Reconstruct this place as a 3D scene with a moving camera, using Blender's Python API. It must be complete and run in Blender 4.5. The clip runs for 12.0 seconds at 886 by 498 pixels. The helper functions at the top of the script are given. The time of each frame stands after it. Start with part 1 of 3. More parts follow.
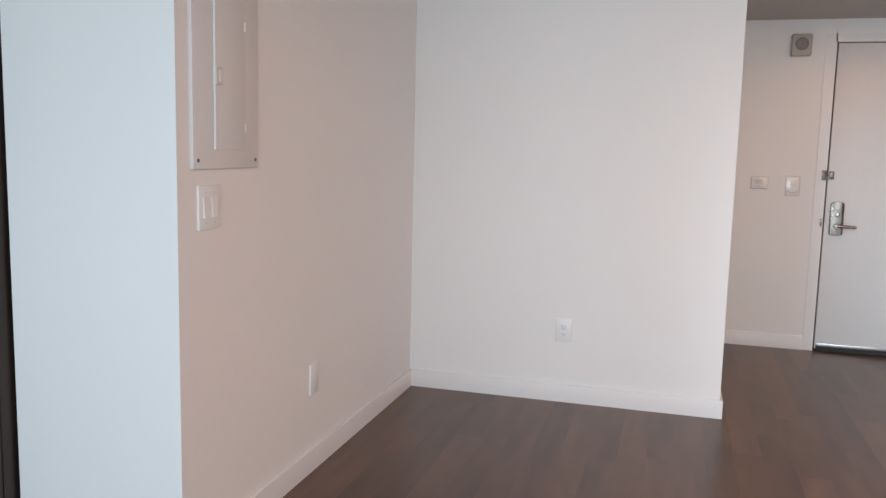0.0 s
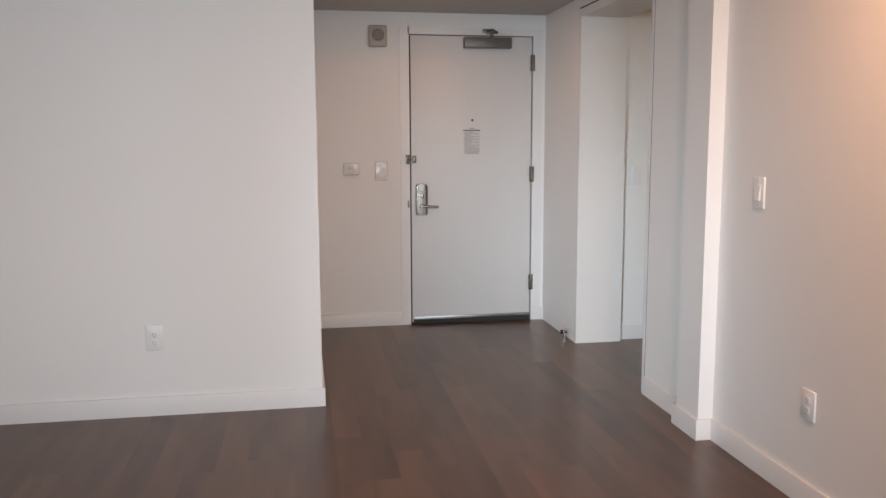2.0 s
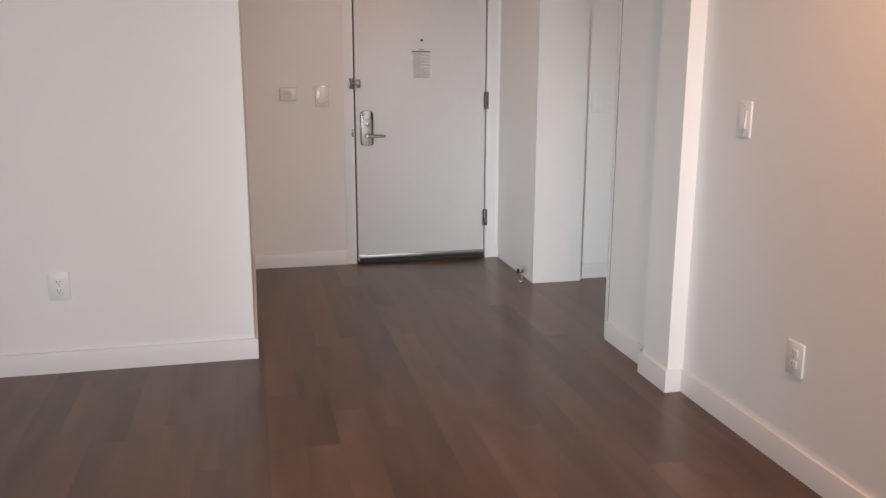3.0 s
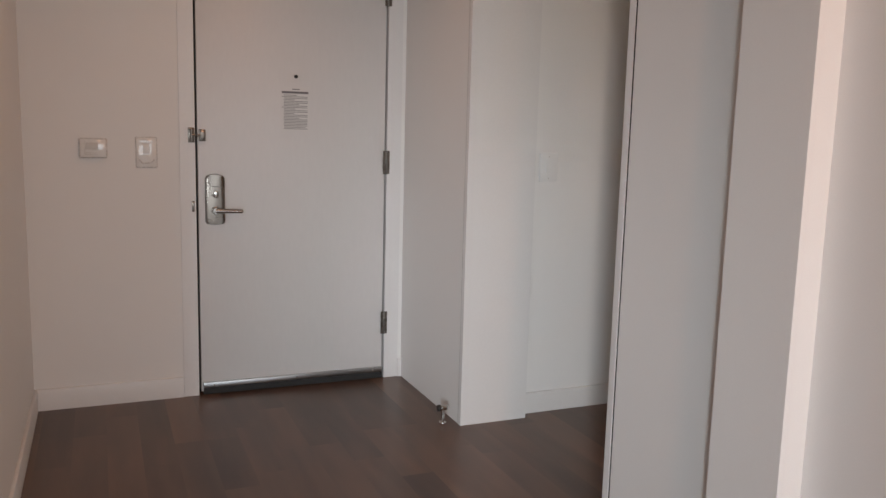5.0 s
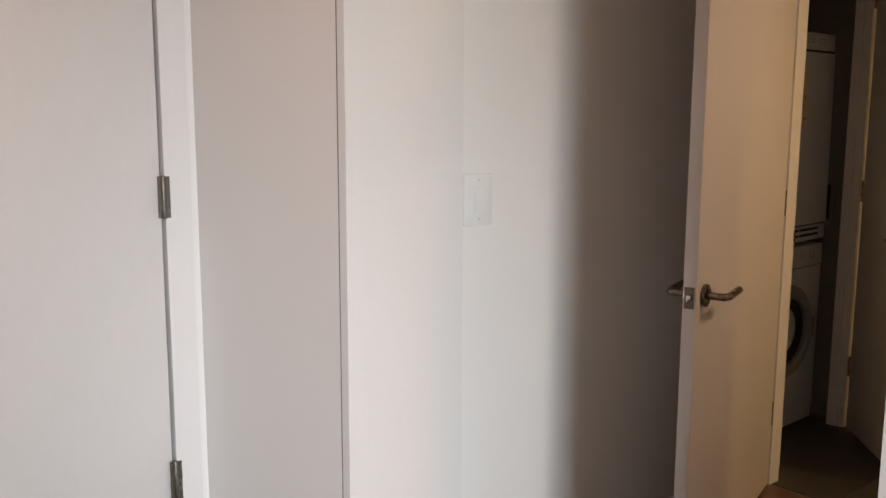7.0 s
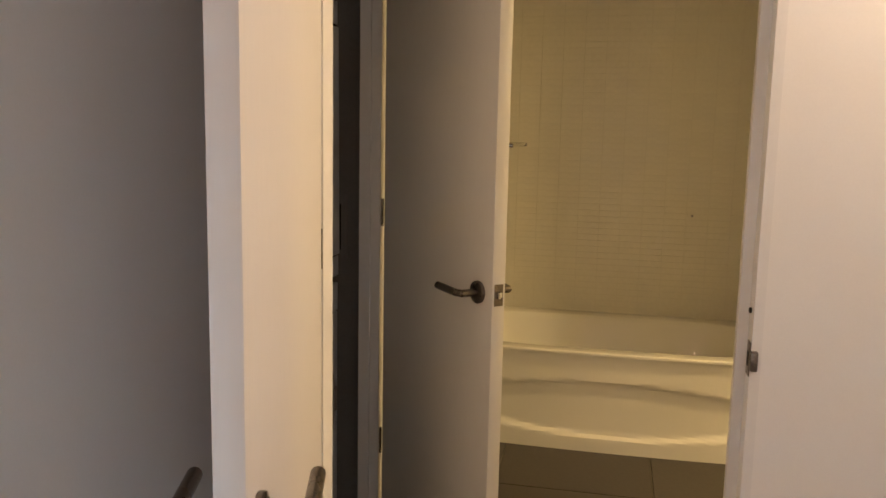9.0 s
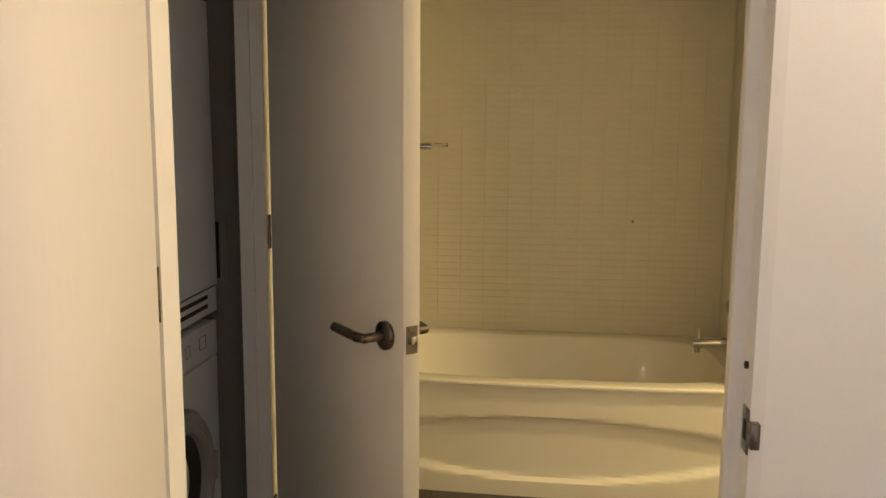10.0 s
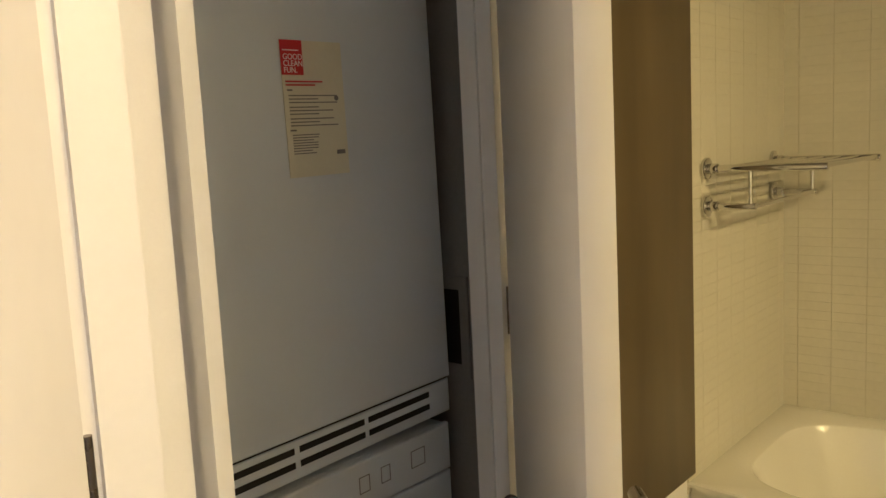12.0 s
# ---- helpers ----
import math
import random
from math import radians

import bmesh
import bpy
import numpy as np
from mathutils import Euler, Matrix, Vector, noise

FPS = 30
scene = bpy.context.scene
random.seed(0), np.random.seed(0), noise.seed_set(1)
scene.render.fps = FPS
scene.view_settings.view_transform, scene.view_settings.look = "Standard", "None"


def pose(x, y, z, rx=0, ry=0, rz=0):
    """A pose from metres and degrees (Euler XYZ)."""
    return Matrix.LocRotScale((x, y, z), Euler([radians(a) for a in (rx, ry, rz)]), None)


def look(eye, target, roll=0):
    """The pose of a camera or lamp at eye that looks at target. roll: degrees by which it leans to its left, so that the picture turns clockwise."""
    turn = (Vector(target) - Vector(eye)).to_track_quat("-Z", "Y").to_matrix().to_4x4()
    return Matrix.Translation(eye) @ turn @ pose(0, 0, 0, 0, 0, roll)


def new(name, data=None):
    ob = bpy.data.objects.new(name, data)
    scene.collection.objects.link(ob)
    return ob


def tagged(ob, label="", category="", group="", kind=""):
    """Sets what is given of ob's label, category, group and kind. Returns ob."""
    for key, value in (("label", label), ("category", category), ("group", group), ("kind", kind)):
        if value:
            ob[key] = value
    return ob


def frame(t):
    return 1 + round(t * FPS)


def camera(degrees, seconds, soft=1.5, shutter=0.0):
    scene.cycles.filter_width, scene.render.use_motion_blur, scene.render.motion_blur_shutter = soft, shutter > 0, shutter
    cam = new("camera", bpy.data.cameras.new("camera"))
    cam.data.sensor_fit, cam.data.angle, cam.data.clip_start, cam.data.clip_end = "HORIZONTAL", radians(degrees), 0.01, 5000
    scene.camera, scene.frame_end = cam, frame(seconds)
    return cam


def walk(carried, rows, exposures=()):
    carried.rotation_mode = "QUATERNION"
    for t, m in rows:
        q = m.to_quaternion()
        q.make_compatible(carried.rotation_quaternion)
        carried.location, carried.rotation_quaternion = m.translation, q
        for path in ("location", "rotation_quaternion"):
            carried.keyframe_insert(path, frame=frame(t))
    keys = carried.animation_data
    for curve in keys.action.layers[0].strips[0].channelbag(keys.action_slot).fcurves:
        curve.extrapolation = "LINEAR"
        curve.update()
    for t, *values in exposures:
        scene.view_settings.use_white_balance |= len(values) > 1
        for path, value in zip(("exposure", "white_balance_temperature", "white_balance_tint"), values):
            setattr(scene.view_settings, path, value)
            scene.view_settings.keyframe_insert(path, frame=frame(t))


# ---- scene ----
cam = camera(57.2, 12.0)
PATH = [
    (0, (-0.996, -6.143, 1.367), (-1.540, -4.235, 1.118), 1.4),
    (0.5, (-0.970, -6.100, 1.378), (-1.198, -4.125, 1.164), 1.0),
    (1, (-0.901, -6.076, 1.392), (-0.843, -4.086, 1.201), 0.4),
    (1.5, (-0.855, -6.033, 1.395), (-0.595, -4.061, 1.186), 0.1),
    (2, (-0.798, -5.962, 1.367), (-0.459, -4.009, 1.105), -0.2),
    (2.5, (-0.711, -5.811, 1.330), (-0.318, -3.886, 0.957), 0.2),
    (2.7, (-0.704, -5.719, 1.329), (-0.290, -3.809, 0.904), 0.2),
    (4.3, (-0.571, -4.523, 1.284), (0.063, -2.671, 0.875), 1.0),
    (4.5, (-0.564, -4.365, 1.304), (0.117, -2.518, 0.952), 0.8),
    (5, (-0.417, -3.914, 1.285), (0.356, -2.092, 0.998), 1.5),
    (5.5, (-0.304, -3.505, 1.261), (0.496, -1.692, 0.989), 0.8),
    (6, (-0.227, -3.070, 1.278), (0.686, -1.317, 0.975), 0.3),
    (6.5, (-0.097, -2.657, 1.280), (0.933, -0.967, 0.993), 0.7),
    (7, (0.090, -2.238, 1.296), (1.345, -0.706, 1.017), 0.2),
    (7.5, (0.329, -1.905, 1.297), (1.857, -0.642, 1.033), 1.4),
    (7.7, (0.439, -1.789, 1.305), (2.065, -0.656, 1.036), 1.2),
    (9.3, (1.299, -1.367, 1.322), (3.262, -1.094, 1.051), 0.3),
    (9.5, (1.387, -1.344, 1.316), (3.358, -1.131, 1.050), -0.3),
    (10, (1.646, -1.381, 1.316), (3.613, -1.145, 1.038), 0.4),
    (10.5, (1.863, -1.430, 1.331), (3.789, -0.963, 1.062), 0.6),
    (11, (2.069, -1.402, 1.370), (3.941, -0.728, 1.172), -1.0),
    (11.5, (2.286, -1.475, 1.386), (4.018, -0.490, 1.209), 0.3),
    (12, (2.506, -1.546, 1.368), (4.015, -0.257, 1.118), -2.9),
]
EXPOSURE = [(0, -1.05, 7200, 20), (0.5, -1.2, 7200, 17), (1, -1.1, 7300, 18), (2.0, -1.3, 7500, 21), (2.5, -1.3, 7600, 22), (5.0, -1.68, 7900, 24), (6.0, -1.35, 8000, 25), (7.0, -1.05, 7900, 23), (7.5, -0.35, 7600, 21), (9.3, 0.2, 6500, 12), (10.5, 0.45, 6100, 5), (12, 0.55, 5900, 4)]
walk(cam, [(t, look(eye, target, roll)) for t, eye, target, roll in PATH], EXPOSURE)

# ---- light ----
world = bpy.data.worlds.new("world")
scene.world = world
world.use_nodes = True
wn = world.node_tree.nodes
sky = wn.new("ShaderNodeTexSky")
sky.sky_type = 'NISHITA'
sky.sun_disc = False
sky.sun_elevation, sky.sun_rotation = radians(40), radians(200)
world.node_tree.links.new(sky.outputs[0], wn["Background"].inputs[0])
wn["Background"].inputs[1].default_value = 0.1


def area_lamp(name, m, sx, sy, power, colour, shape='RECTANGLE', spread=180):
    d = bpy.data.lights.new(name, 'AREA')
    d.shape, d.size, d.size_y, d.energy, d.color = shape, sx, sy, power, colour
    d.spread = radians(spread)
    ob = new(name, d)
    ob.matrix_world = m
    return ob


WINDOW_X = (-4.9, 3.1)
DAY = (0.59, 0.83, 1.0)
area_lamp("window_daylight", look((-2.65, -7.52, 1.5), (1.2, -0.8, 0.45)), 0.62, 1.9, 23, DAY, spread=26)
area_lamp("window_daylight", look((-0.6, -7.51, 1.4), (-1.0, 0, 0.1)), 6.6, 2.1, 205, DAY, spread=118)
WARM = (1.0, 0.56, 0.32)
WARM_V = (1.0, 0.74, 0.50)
BATH = (1.0, 0.70, 0.29)
area_lamp("hall_lamp", pose(0.131, -0.936, 2.275), 0.12, 0.12, 7, WARM, 'DISK')
area_lamp("living_lamp", pose(0.50, -4.25, 2.535), 0.12, 0.12, 80, WARM, 'DISK')
area_lamp("vestibule_lamp", pose(2.75, -2.20, 2.275), 0.12, 0.12, 20, WARM_V, 'DISK')
area_lamp("bath_lamp", pose(3.95, -2.90, 2.275), 0.14, 0.14, 31, BATH, 'DISK')


# ---- materials ----
def material(name, colour, rough=0.5, metal=0.0, noise_scale=8.0, vary=0.06, fine=120.0, bump=0.05, bump_dist=0.002,
             random_vary=0.0, emit=0.0, coat=0.0, stretch=(1, 1, 1), rough_vary=0.08, spec=0.5):
    m = bpy.data.materials.new(name)
    m.use_nodes = True
    nt = m.node_tree
    n, l = nt.nodes, nt.links
    b = n["Principled BSDF"]
    tc = n.new("ShaderNodeTexCoord")
    mp = n.new("ShaderNodeMapping")
    mp.inputs["Scale"].default_value = stretch
    l.new(tc.outputs["Object"], mp.inputs["Vector"])
    big = n.new("ShaderNodeTexNoise")
    big.inputs["Scale"].default_value = noise_scale
    big.inputs["Detail"].default_value = 4
    small = n.new("ShaderNodeTexNoise")
    small.inputs["Scale"].default_value = fine
    small.inputs["Detail"].default_value = 3
    for t in (big, small):
        l.new(mp.outputs[0], t.inputs["Vector"])
    mix = n.new("ShaderNodeMath")
    mix.operation = 'ADD'
    l.new(big.outputs["Fac"], mix.inputs[0])
    l.new(small.outputs["Fac"], mix.inputs[1])
    rng = n.new("ShaderNodeMapRange")
    rng.inputs["From Min"].default_value, rng.inputs["From Max"].default_value = 0.6, 1.4
    rng.inputs["To Min"].default_value, rng.inputs["To Max"].default_value = 1 - vary, 1 + vary
    l.new(mix.outputs[0], rng.inputs["Value"])
    val = rng.outputs[0]
    if random_vary:
        info = n.new("ShaderNodeObjectInfo")
        r2 = n.new("ShaderNodeMapRange")
        r2.inputs["To Min"].default_value, r2.inputs["To Max"].default_value = 1 - random_vary, 1 + random_vary
        l.new(info.outputs["Random"], r2.inputs["Value"])
        mul = n.new("ShaderNodeMath")
        mul.operation = 'MULTIPLY'
        l.new(val, mul.inputs[0])
        l.new(r2.outputs[0], mul.inputs[1])
        val = mul.outputs[0]
    vm = n.new("ShaderNodeVectorMath")
    vm.operation = 'SCALE'
    vm.inputs[0].default_value = colour
    l.new(val, vm.inputs["Scale"])
    l.new(vm.outputs[0], b.inputs["Base Color"])
    rr = n.new("ShaderNodeMapRange")
    rr.inputs["To Min"].default_value, rr.inputs["To Max"].default_value = max(0.02, rough - rough_vary), min(1, rough + rough_vary)
    l.new(big.outputs["Fac"], rr.inputs["Value"])
    l.new(rr.outputs[0], b.inputs["Roughness"])
    b.inputs["Metallic"].default_value = metal
    b.inputs["Specular IOR Level"].default_value = spec
    b.inputs["Coat Weight"].default_value = coat
    if bump:
        bp = n.new("ShaderNodeBump")
        bp.inputs["Strength"].default_value, bp.inputs["Distance"].default_value = bump, bump_dist
        l.new(small.outputs["Fac"], bp.inputs["Height"])
        l.new(bp.outputs[0], b.inputs["Normal"])
    if emit:
        b.inputs["Emission Color"].default_value = (1.0, 0.82, 0.6, 1)
        b.inputs["Emission Strength"].default_value = emit
    return m


def wood(name, dark, light, scale=1.0, rough=0.35, random_vary=0.2, axis=1, coat=0.0):
    """Planks whose grain runs along the given axis."""
    m = bpy.data.materials.new(name)
    m.use_nodes = True
    nt = m.node_tree
    n, l = nt.nodes, nt.links
    b = n["Principled BSDF"]
    tc = n.new("ShaderNodeTexCoord")
    info = n.new("ShaderNodeObjectInfo")
    off = n.new("ShaderNodeVectorMath")
    off.operation = 'SCALE'
    off.inputs[0].default_value = (7, 13, 5)
    l.new(info.outputs["Random"], off.inputs["Scale"])
    add = n.new("ShaderNodeVectorMath")
    l.new(tc.outputs["Object"], add.inputs[0])
    l.new(off.outputs[0], add.inputs[1])
    mp = n.new("ShaderNodeMapping")
    s = [6.5 * scale, 6.5 * scale, 6.5 * scale]
    s[axis] = 0.9 * scale
    mp.inputs["Scale"].default_value = s
    l.new(add.outputs[0], mp.inputs["Vector"])
    g = n.new("ShaderNodeTexNoise")
    g.inputs["Scale"].default_value, g.inputs["Detail"].default_value, g.inputs["Distortion"].default_value = 1.3, 2, 0.3
    l.new(mp.outputs[0], g.inputs["Vector"])
    f = n.new("ShaderNodeTexNoise")
    f.inputs["Scale"].default_value, f.inputs["Detail"].default_value = 9, 2
    l.new(mp.outputs[0], f.inputs["Vector"])
    blot = n.new("ShaderNodeTexNoise")
    blot.inputs["Scale"].default_value, blot.inputs["Detail"].default_value = 3, 1.5
    l.new(add.outputs[0], blot.inputs["Vector"])
    a1 = n.new("ShaderNodeMath")
    a1.operation = 'MULTIPLY_ADD'
    a1.inputs[1].default_value = 0.10
    l.new(f.outputs["Fac"], a1.inputs[0])
    l.new(g.outputs["Fac"], a1.inputs[2])
    a2 = n.new("ShaderNodeMath")
    a2.operation = 'MULTIPLY_ADD'
    a2.inputs[1].default_value = 0.45
    l.new(blot.outputs["Fac"], a2.inputs[0])
    l.new(a1.outputs[0], a2.inputs[2])
    a3 = n.new("ShaderNodeMath")
    a3.operation = 'MULTIPLY_ADD'
    a3.inputs[1].default_value = random_vary * 2
    l.new(info.outputs["Random"], a3.inputs[0])
    l.new(a2.outputs[0], a3.inputs[2])
    ramp = n.new("ShaderNodeMapRange")
    ramp.inputs["From Min"].default_value, ramp.inputs["From Max"].default_value = 0.55, 1.25 + 2 * random_vary
    l.new(a3.outputs[0], ramp.inputs["Value"])
    mix = n.new("ShaderNodeMix")
    mix.data_type = 'RGBA'
    mix.inputs["A"].default_value, mix.inputs["B"].default_value = (*dark, 1), (*light, 1)
    l.new(ramp.outputs[0], mix.inputs["Factor"])
    l.new(mix.outputs["Result"], b.inputs["Base Color"])
    rr = n.new("ShaderNodeMapRange")
    rr.inputs["To Min"].default_value, rr.inputs["To Max"].default_value = rough, rough + 0.06
    l.new(blot.outputs["Fac"], rr.inputs["Value"])
    l.new(rr.outputs[0], b.inputs["Roughness"])
    b.inputs["Coat Weight"].default_value = coat
    return m


M_WALL = material("wall_paint", (0.79, 0.78, 0.765), 0.62, noise_scale=1.5, vary=0.02, fine=260, bump=0.10, bump_dist=0.0012, rough_vary=0.05)
# dark grey holds the shade of the unlit closet in its base colour
M_CLOSET_SHADE = material("closet_shaded", (0.22, 0.21, 0.20), 0.85, noise_scale=3, vary=0.08, fine=120, bump=0.1)
M_TRIM = material("trim_paint", (0.74, 0.73, 0.72), 0.38, noise_scale=3, vary=0.02, fine=90, bump=0.03)
# off-white ceilings, base colour lowered to stand in for weak bounce light
M_CEIL_DIM = material("ceiling_dimmed", (0.45, 0.43, 0.41), 0.8, noise_scale=2, vary=0.02, fine=200, bump=0.12)
M_DOOR = material("door_paint", (0.68, 0.66, 0.645), 0.42, noise_scale=2, vary=0.02, fine=60, bump=0.04, stretch=(1, 1, 0.3))
M_FLOOR = wood("floor_wood", (0.054, 0.028, 0.018), (0.180, 0.098, 0.062), 1.0, 0.27, 0.17, axis=1)
M_GROOVE = material("plank_gap", (0.09, 0.05, 0.034), 0.4)
M_CAB = wood("cabinet_wood", (0.070, 0.050, 0.025), (0.145, 0.105, 0.055), 0.9, 0.4, 0.05, axis=2)
M_DARKCAB = wood("dark_cabinet_wood", (0.02, 0.013, 0.01), (0.05, 0.03, 0.022), 0.9, 0.4, 0.05, axis=2)
M_NICKEL = material("satin_nickel", (0.19, 0.165, 0.145), 0.27, 1.0, noise_scale=20, vary=0.05, bump=0.03)
M_LEVER = material("polished_nickel", (0.36, 0.34, 0.32), 0.22, 1.0, noise_scale=20, vary=0.04, bump=0.0)
M_CHROME = material("chrome", (0.66, 0.65, 0.63), 0.10, 1.0, noise_scale=10, vary=0.02, bump=0.0, rough_vary=0.03)
M_DARKMETAL = material("dark_metal", (0.18, 0.165, 0.15), 0.38, 0.9, noise_scale=20, vary=0.08, bump=0.03)
M_ALU = material("aluminium", (0.42, 0.42, 0.42), 0.36, 1.0, noise_scale=14, vary=0.06, bump=0.03)
M_CLOSER = material("closer_paint", (0.15, 0.14, 0.13), 0.42, 0.5, noise_scale=14, vary=0.05, bump=0.04)
M_RUBBER = material("black_rubber", (0.018, 0.018, 0.018), 0.7, noise_scale=20, vary=0.15)
M_GAP = material("dark_gap", (0.012, 0.011, 0.010), 0.9)
M_PLASTIC = material("white_plastic", (0.78, 0.78, 0.77), 0.32, noise_scale=10, vary=0.015, bump=0.0)
M_PLASTIC2 = material("grey_white_plastic", (0.60, 0.58, 0.55), 0.4, noise_scale=10, vary=0.03, bump=0.02)
M_FILM = material("plastic_film", (0.80, 0.79, 0.77), 0.07, noise_scale=30, vary=0.05, fine=28, bump=0.35, bump_dist=0.004, coat=1.0)
M_FILMEDGE = material("film_edge", (0.68, 0.66, 0.64), 0.15, noise_scale=60, vary=0.25, bump=0.3, coat=0.8)
M_BEIGE = material("beige_plastic", (0.42, 0.37, 0.32), 0.45, noise_scale=12, vary=0.04, bump=0.02)
M_SOUNDER = material("grille_plastic", (0.20, 0.17, 0.15), 0.5, noise_scale=12, vary=0.08, bump=0.05)
M_PAPER = material("paper", (0.69, 0.67, 0.65), 0.6, noise_scale=20, vary=0.02, bump=0.02)
M_CREAM = material("label_paper", (0.62, 0.59, 0.47), 0.5, noise_scale=20, vary=0.03, bump=0.02)
M_INK = material("ink", (0.16, 0.15, 0.15), 0.7, noise_scale=200, vary=0.2, bump=0.0)
M_RED = material("red_print", (0.46, 0.02, 0.03), 0.5, noise_scale=20, vary=0.04, bump=0.0)
M_WASHER = material("white_enamel", (0.58, 0.62, 0.67), 0.42, noise_scale=3, vary=0.015, bump=0.0, rough_vary=0.04)
M_GLASSDARK = material("porthole_glass", (0.02, 0.022, 0.025), 0.06, noise_scale=6, vary=0.1, bump=0.0, coat=0.6)
M_GREY = material("grey_plastic", (0.25, 0.25, 0.26), 0.35, noise_scale=10, vary=0.04, bump=0.0)
M_TUB = material("tub_acrylic", (0.80, 0.78, 0.72), 0.22, noise_scale=2, vary=0.015, bump=0.0, rough_vary=0.04, coat=0.3)
M_TILE = material("wall_tile", (0.68, 0.65, 0.56), 0.34, noise_scale=9, vary=0.04, fine=60, bump=0.06, random_vary=0.015)
M_GROUT = material("grout", (0.63, 0.60, 0.515), 0.85, noise_scale=30, vary=0.08, fine=300, bump=0.2)
M_FTILE = material("floor_tile", (0.055, 0.047, 0.040), 0.42, noise_scale=5, vary=0.18, fine=60, bump=0.08, random_vary=0.1)
M_FGROUT = material("floor_grout", (0.24, 0.21, 0.17), 0.85, noise_scale=30, vary=0.08)
M_LENS = material("lamp_lens", (0.9, 0.85, 0.75), 0.4, emit=14.0, bump=0.0)


# ---- building blocks ----
def box_bm(bm, x0, x1, y0, y1, z0, z1):
    vs = [bm.verts.new((x, y, z)) for z in (z0, z1) for x, y in ((x0, y0), (x1, y0), (x1, y1), (x0, y1))]
    for q in ((3, 2, 1, 0), (4, 5, 6, 7), (0, 1, 5, 4), (1, 2, 6, 5), (2, 3, 7, 6), (3, 0, 4, 7)):
        bm.faces.new([vs[i] for i in q])
    return vs


def boxes(*lims):
    bm = bmesh.new()
    for lim in lims:
        box_bm(bm, *lim)
    return bm


def rounded(lim, r=0.004, seg=2):
    bm = boxes(lim)
    bmesh.ops.bevel(bm, geom=bm.edges[:], offset=r, segments=seg, profile=0.5, affect='EDGES')
    return bm


def add_cyl(bm, a, b, r, seg=20, r2=None):
    a, b = Vector(a), Vector(b)
    d = b - a
    m = Matrix.Translation((a + b) / 2) @ d.to_track_quat('Z', 'Y').to_matrix().to_4x4()
    bmesh.ops.create_cone(bm, cap_ends=True, segments=seg, radius1=r, radius2=r if r2 is None else r2, depth=d.length, matrix=m)
    return bm


def cyl(a, b, r, seg=20, r2=None, bevel=0.0):
    bm = add_cyl(bmesh.new(), a, b, r, seg, r2)
    if bevel:
        es = [e for e in bm.edges if len(e.link_faces) == 2 and any(len(f.verts) > 4 for f in e.link_faces)]
        bmesh.ops.bevel(bm, geom=es, offset=bevel, segments=2, profile=0.5, affect='EDGES')
    return bm


def tube(points, r, seg=12):
    """A round bar along points, with balls at the bends."""
    bm = bmesh.new()
    for a, b in zip(points, points[1:]):
        add_cyl(bm, a, b, r, seg)
    for p in points[1:-1]:
        bmesh.ops.create_uvsphere(bm, u_segments=seg, v_segments=8, radius=r, matrix=Matrix.Translation(p))
    return bm


def smooth(ob, angle=35):
    for p in ob.data.polygons:
        p.use_smooth = True
    ob.data.set_sharp_from_angle(angle=radians(angle))
    return ob


def mesh_ob(name, bm, mat):
    bmesh.ops.recalc_face_normals(bm, faces=bm.faces[:])
    me = bpy.data.meshes.new(name)
    bm.to_mesh(me)
    bm.free()
    me.materials.append(mat)
    return smooth(new(name, me))


def part(name, bm, mat, parent, label=""):
    ob = mesh_ob(name, bm, mat)
    ob.parent = parent
    return tagged(ob, label)


def thing(name, m, label, category, group=""):
    ob = new(name)
    ob.empty_display_size = 0.05
    ob.matrix_world = m
    return tagged(ob, label, category, group)


def structure(name, bm, mat, label, category="wall"):
    return tagged(mesh_ob(name, bm, mat), label, category, kind="structure")


# ---- plan, in metres ----
XL, YL = -2.414, -1.805          # living side wall, stub wall
XH = -0.717                      # hall left wall
XR, XRL, XP = 1.016, 1.042, 0.970  # hall right wall, living right wall, pier face
ZH, ZL = 2.29, 2.55              # ceilings
OY0, OY1 = -1.880, -0.788        # opening to the vestibule
XV = 1.335                       # inner end of the thick wall
YS = -0.726                      # wall with the switch
XB0, XB1 = 2.856, 2.933          # bathroom partition
BY0, BY1 = -1.698, -0.778         # bathroom doorway
YN, XT, YT = -0.66, 5.29, -2.19  # tub walls
YB = -7.6

structure("wall_entry", boxes((XH - .15, -.035, 0, .15, 0, ZH), (.955, XV, 0, .15, 0, ZH), (-.035, .955, 0, .15, 2.165, ZH)), M_WALL, "off-white painted entry wall around the door")
structure("wall_hall_west", boxes((XH - .15, XH, YL + .15, 0, 0, ZH)), M_WALL, "off-white painted hall side wall")
structure("wall_stub", boxes((XL - .15, XH, YL, YL + .15, 0, ZL)), M_WALL, "off-white painted end wall of the living room")
structure("wall_living_west", boxes((XL - .15, XL, -4.05, YL, 0, ZL)), M_WALL, "off-white painted side wall with the electrical panel")
structure("wall_return", boxes((-3.03, XL - .15, -4.05, -3.9, 0, ZL)), M_WALL, "off-white painted return wall facing the windows")
structure("wall_far_west", boxes((-5.35, -5.2, YB, -3.75, 0, ZL), (-5.2, -3.0, -3.9, -3.75, 0, ZL)), M_WALL, "plain off-white wall")
structure("wall_window", boxes((-5.35, WINDOW_X[0], YB - .15, YB, 0, ZL), (WINDOW_X[1], 3.55, YB - .15, YB, 0, ZL), (*WINDOW_X, YB - .15, YB, 0, .25),
          (*WINDOW_X, YB - .15, YB, 2.48, ZL)), M_WALL, "off-white wall with the window opening")
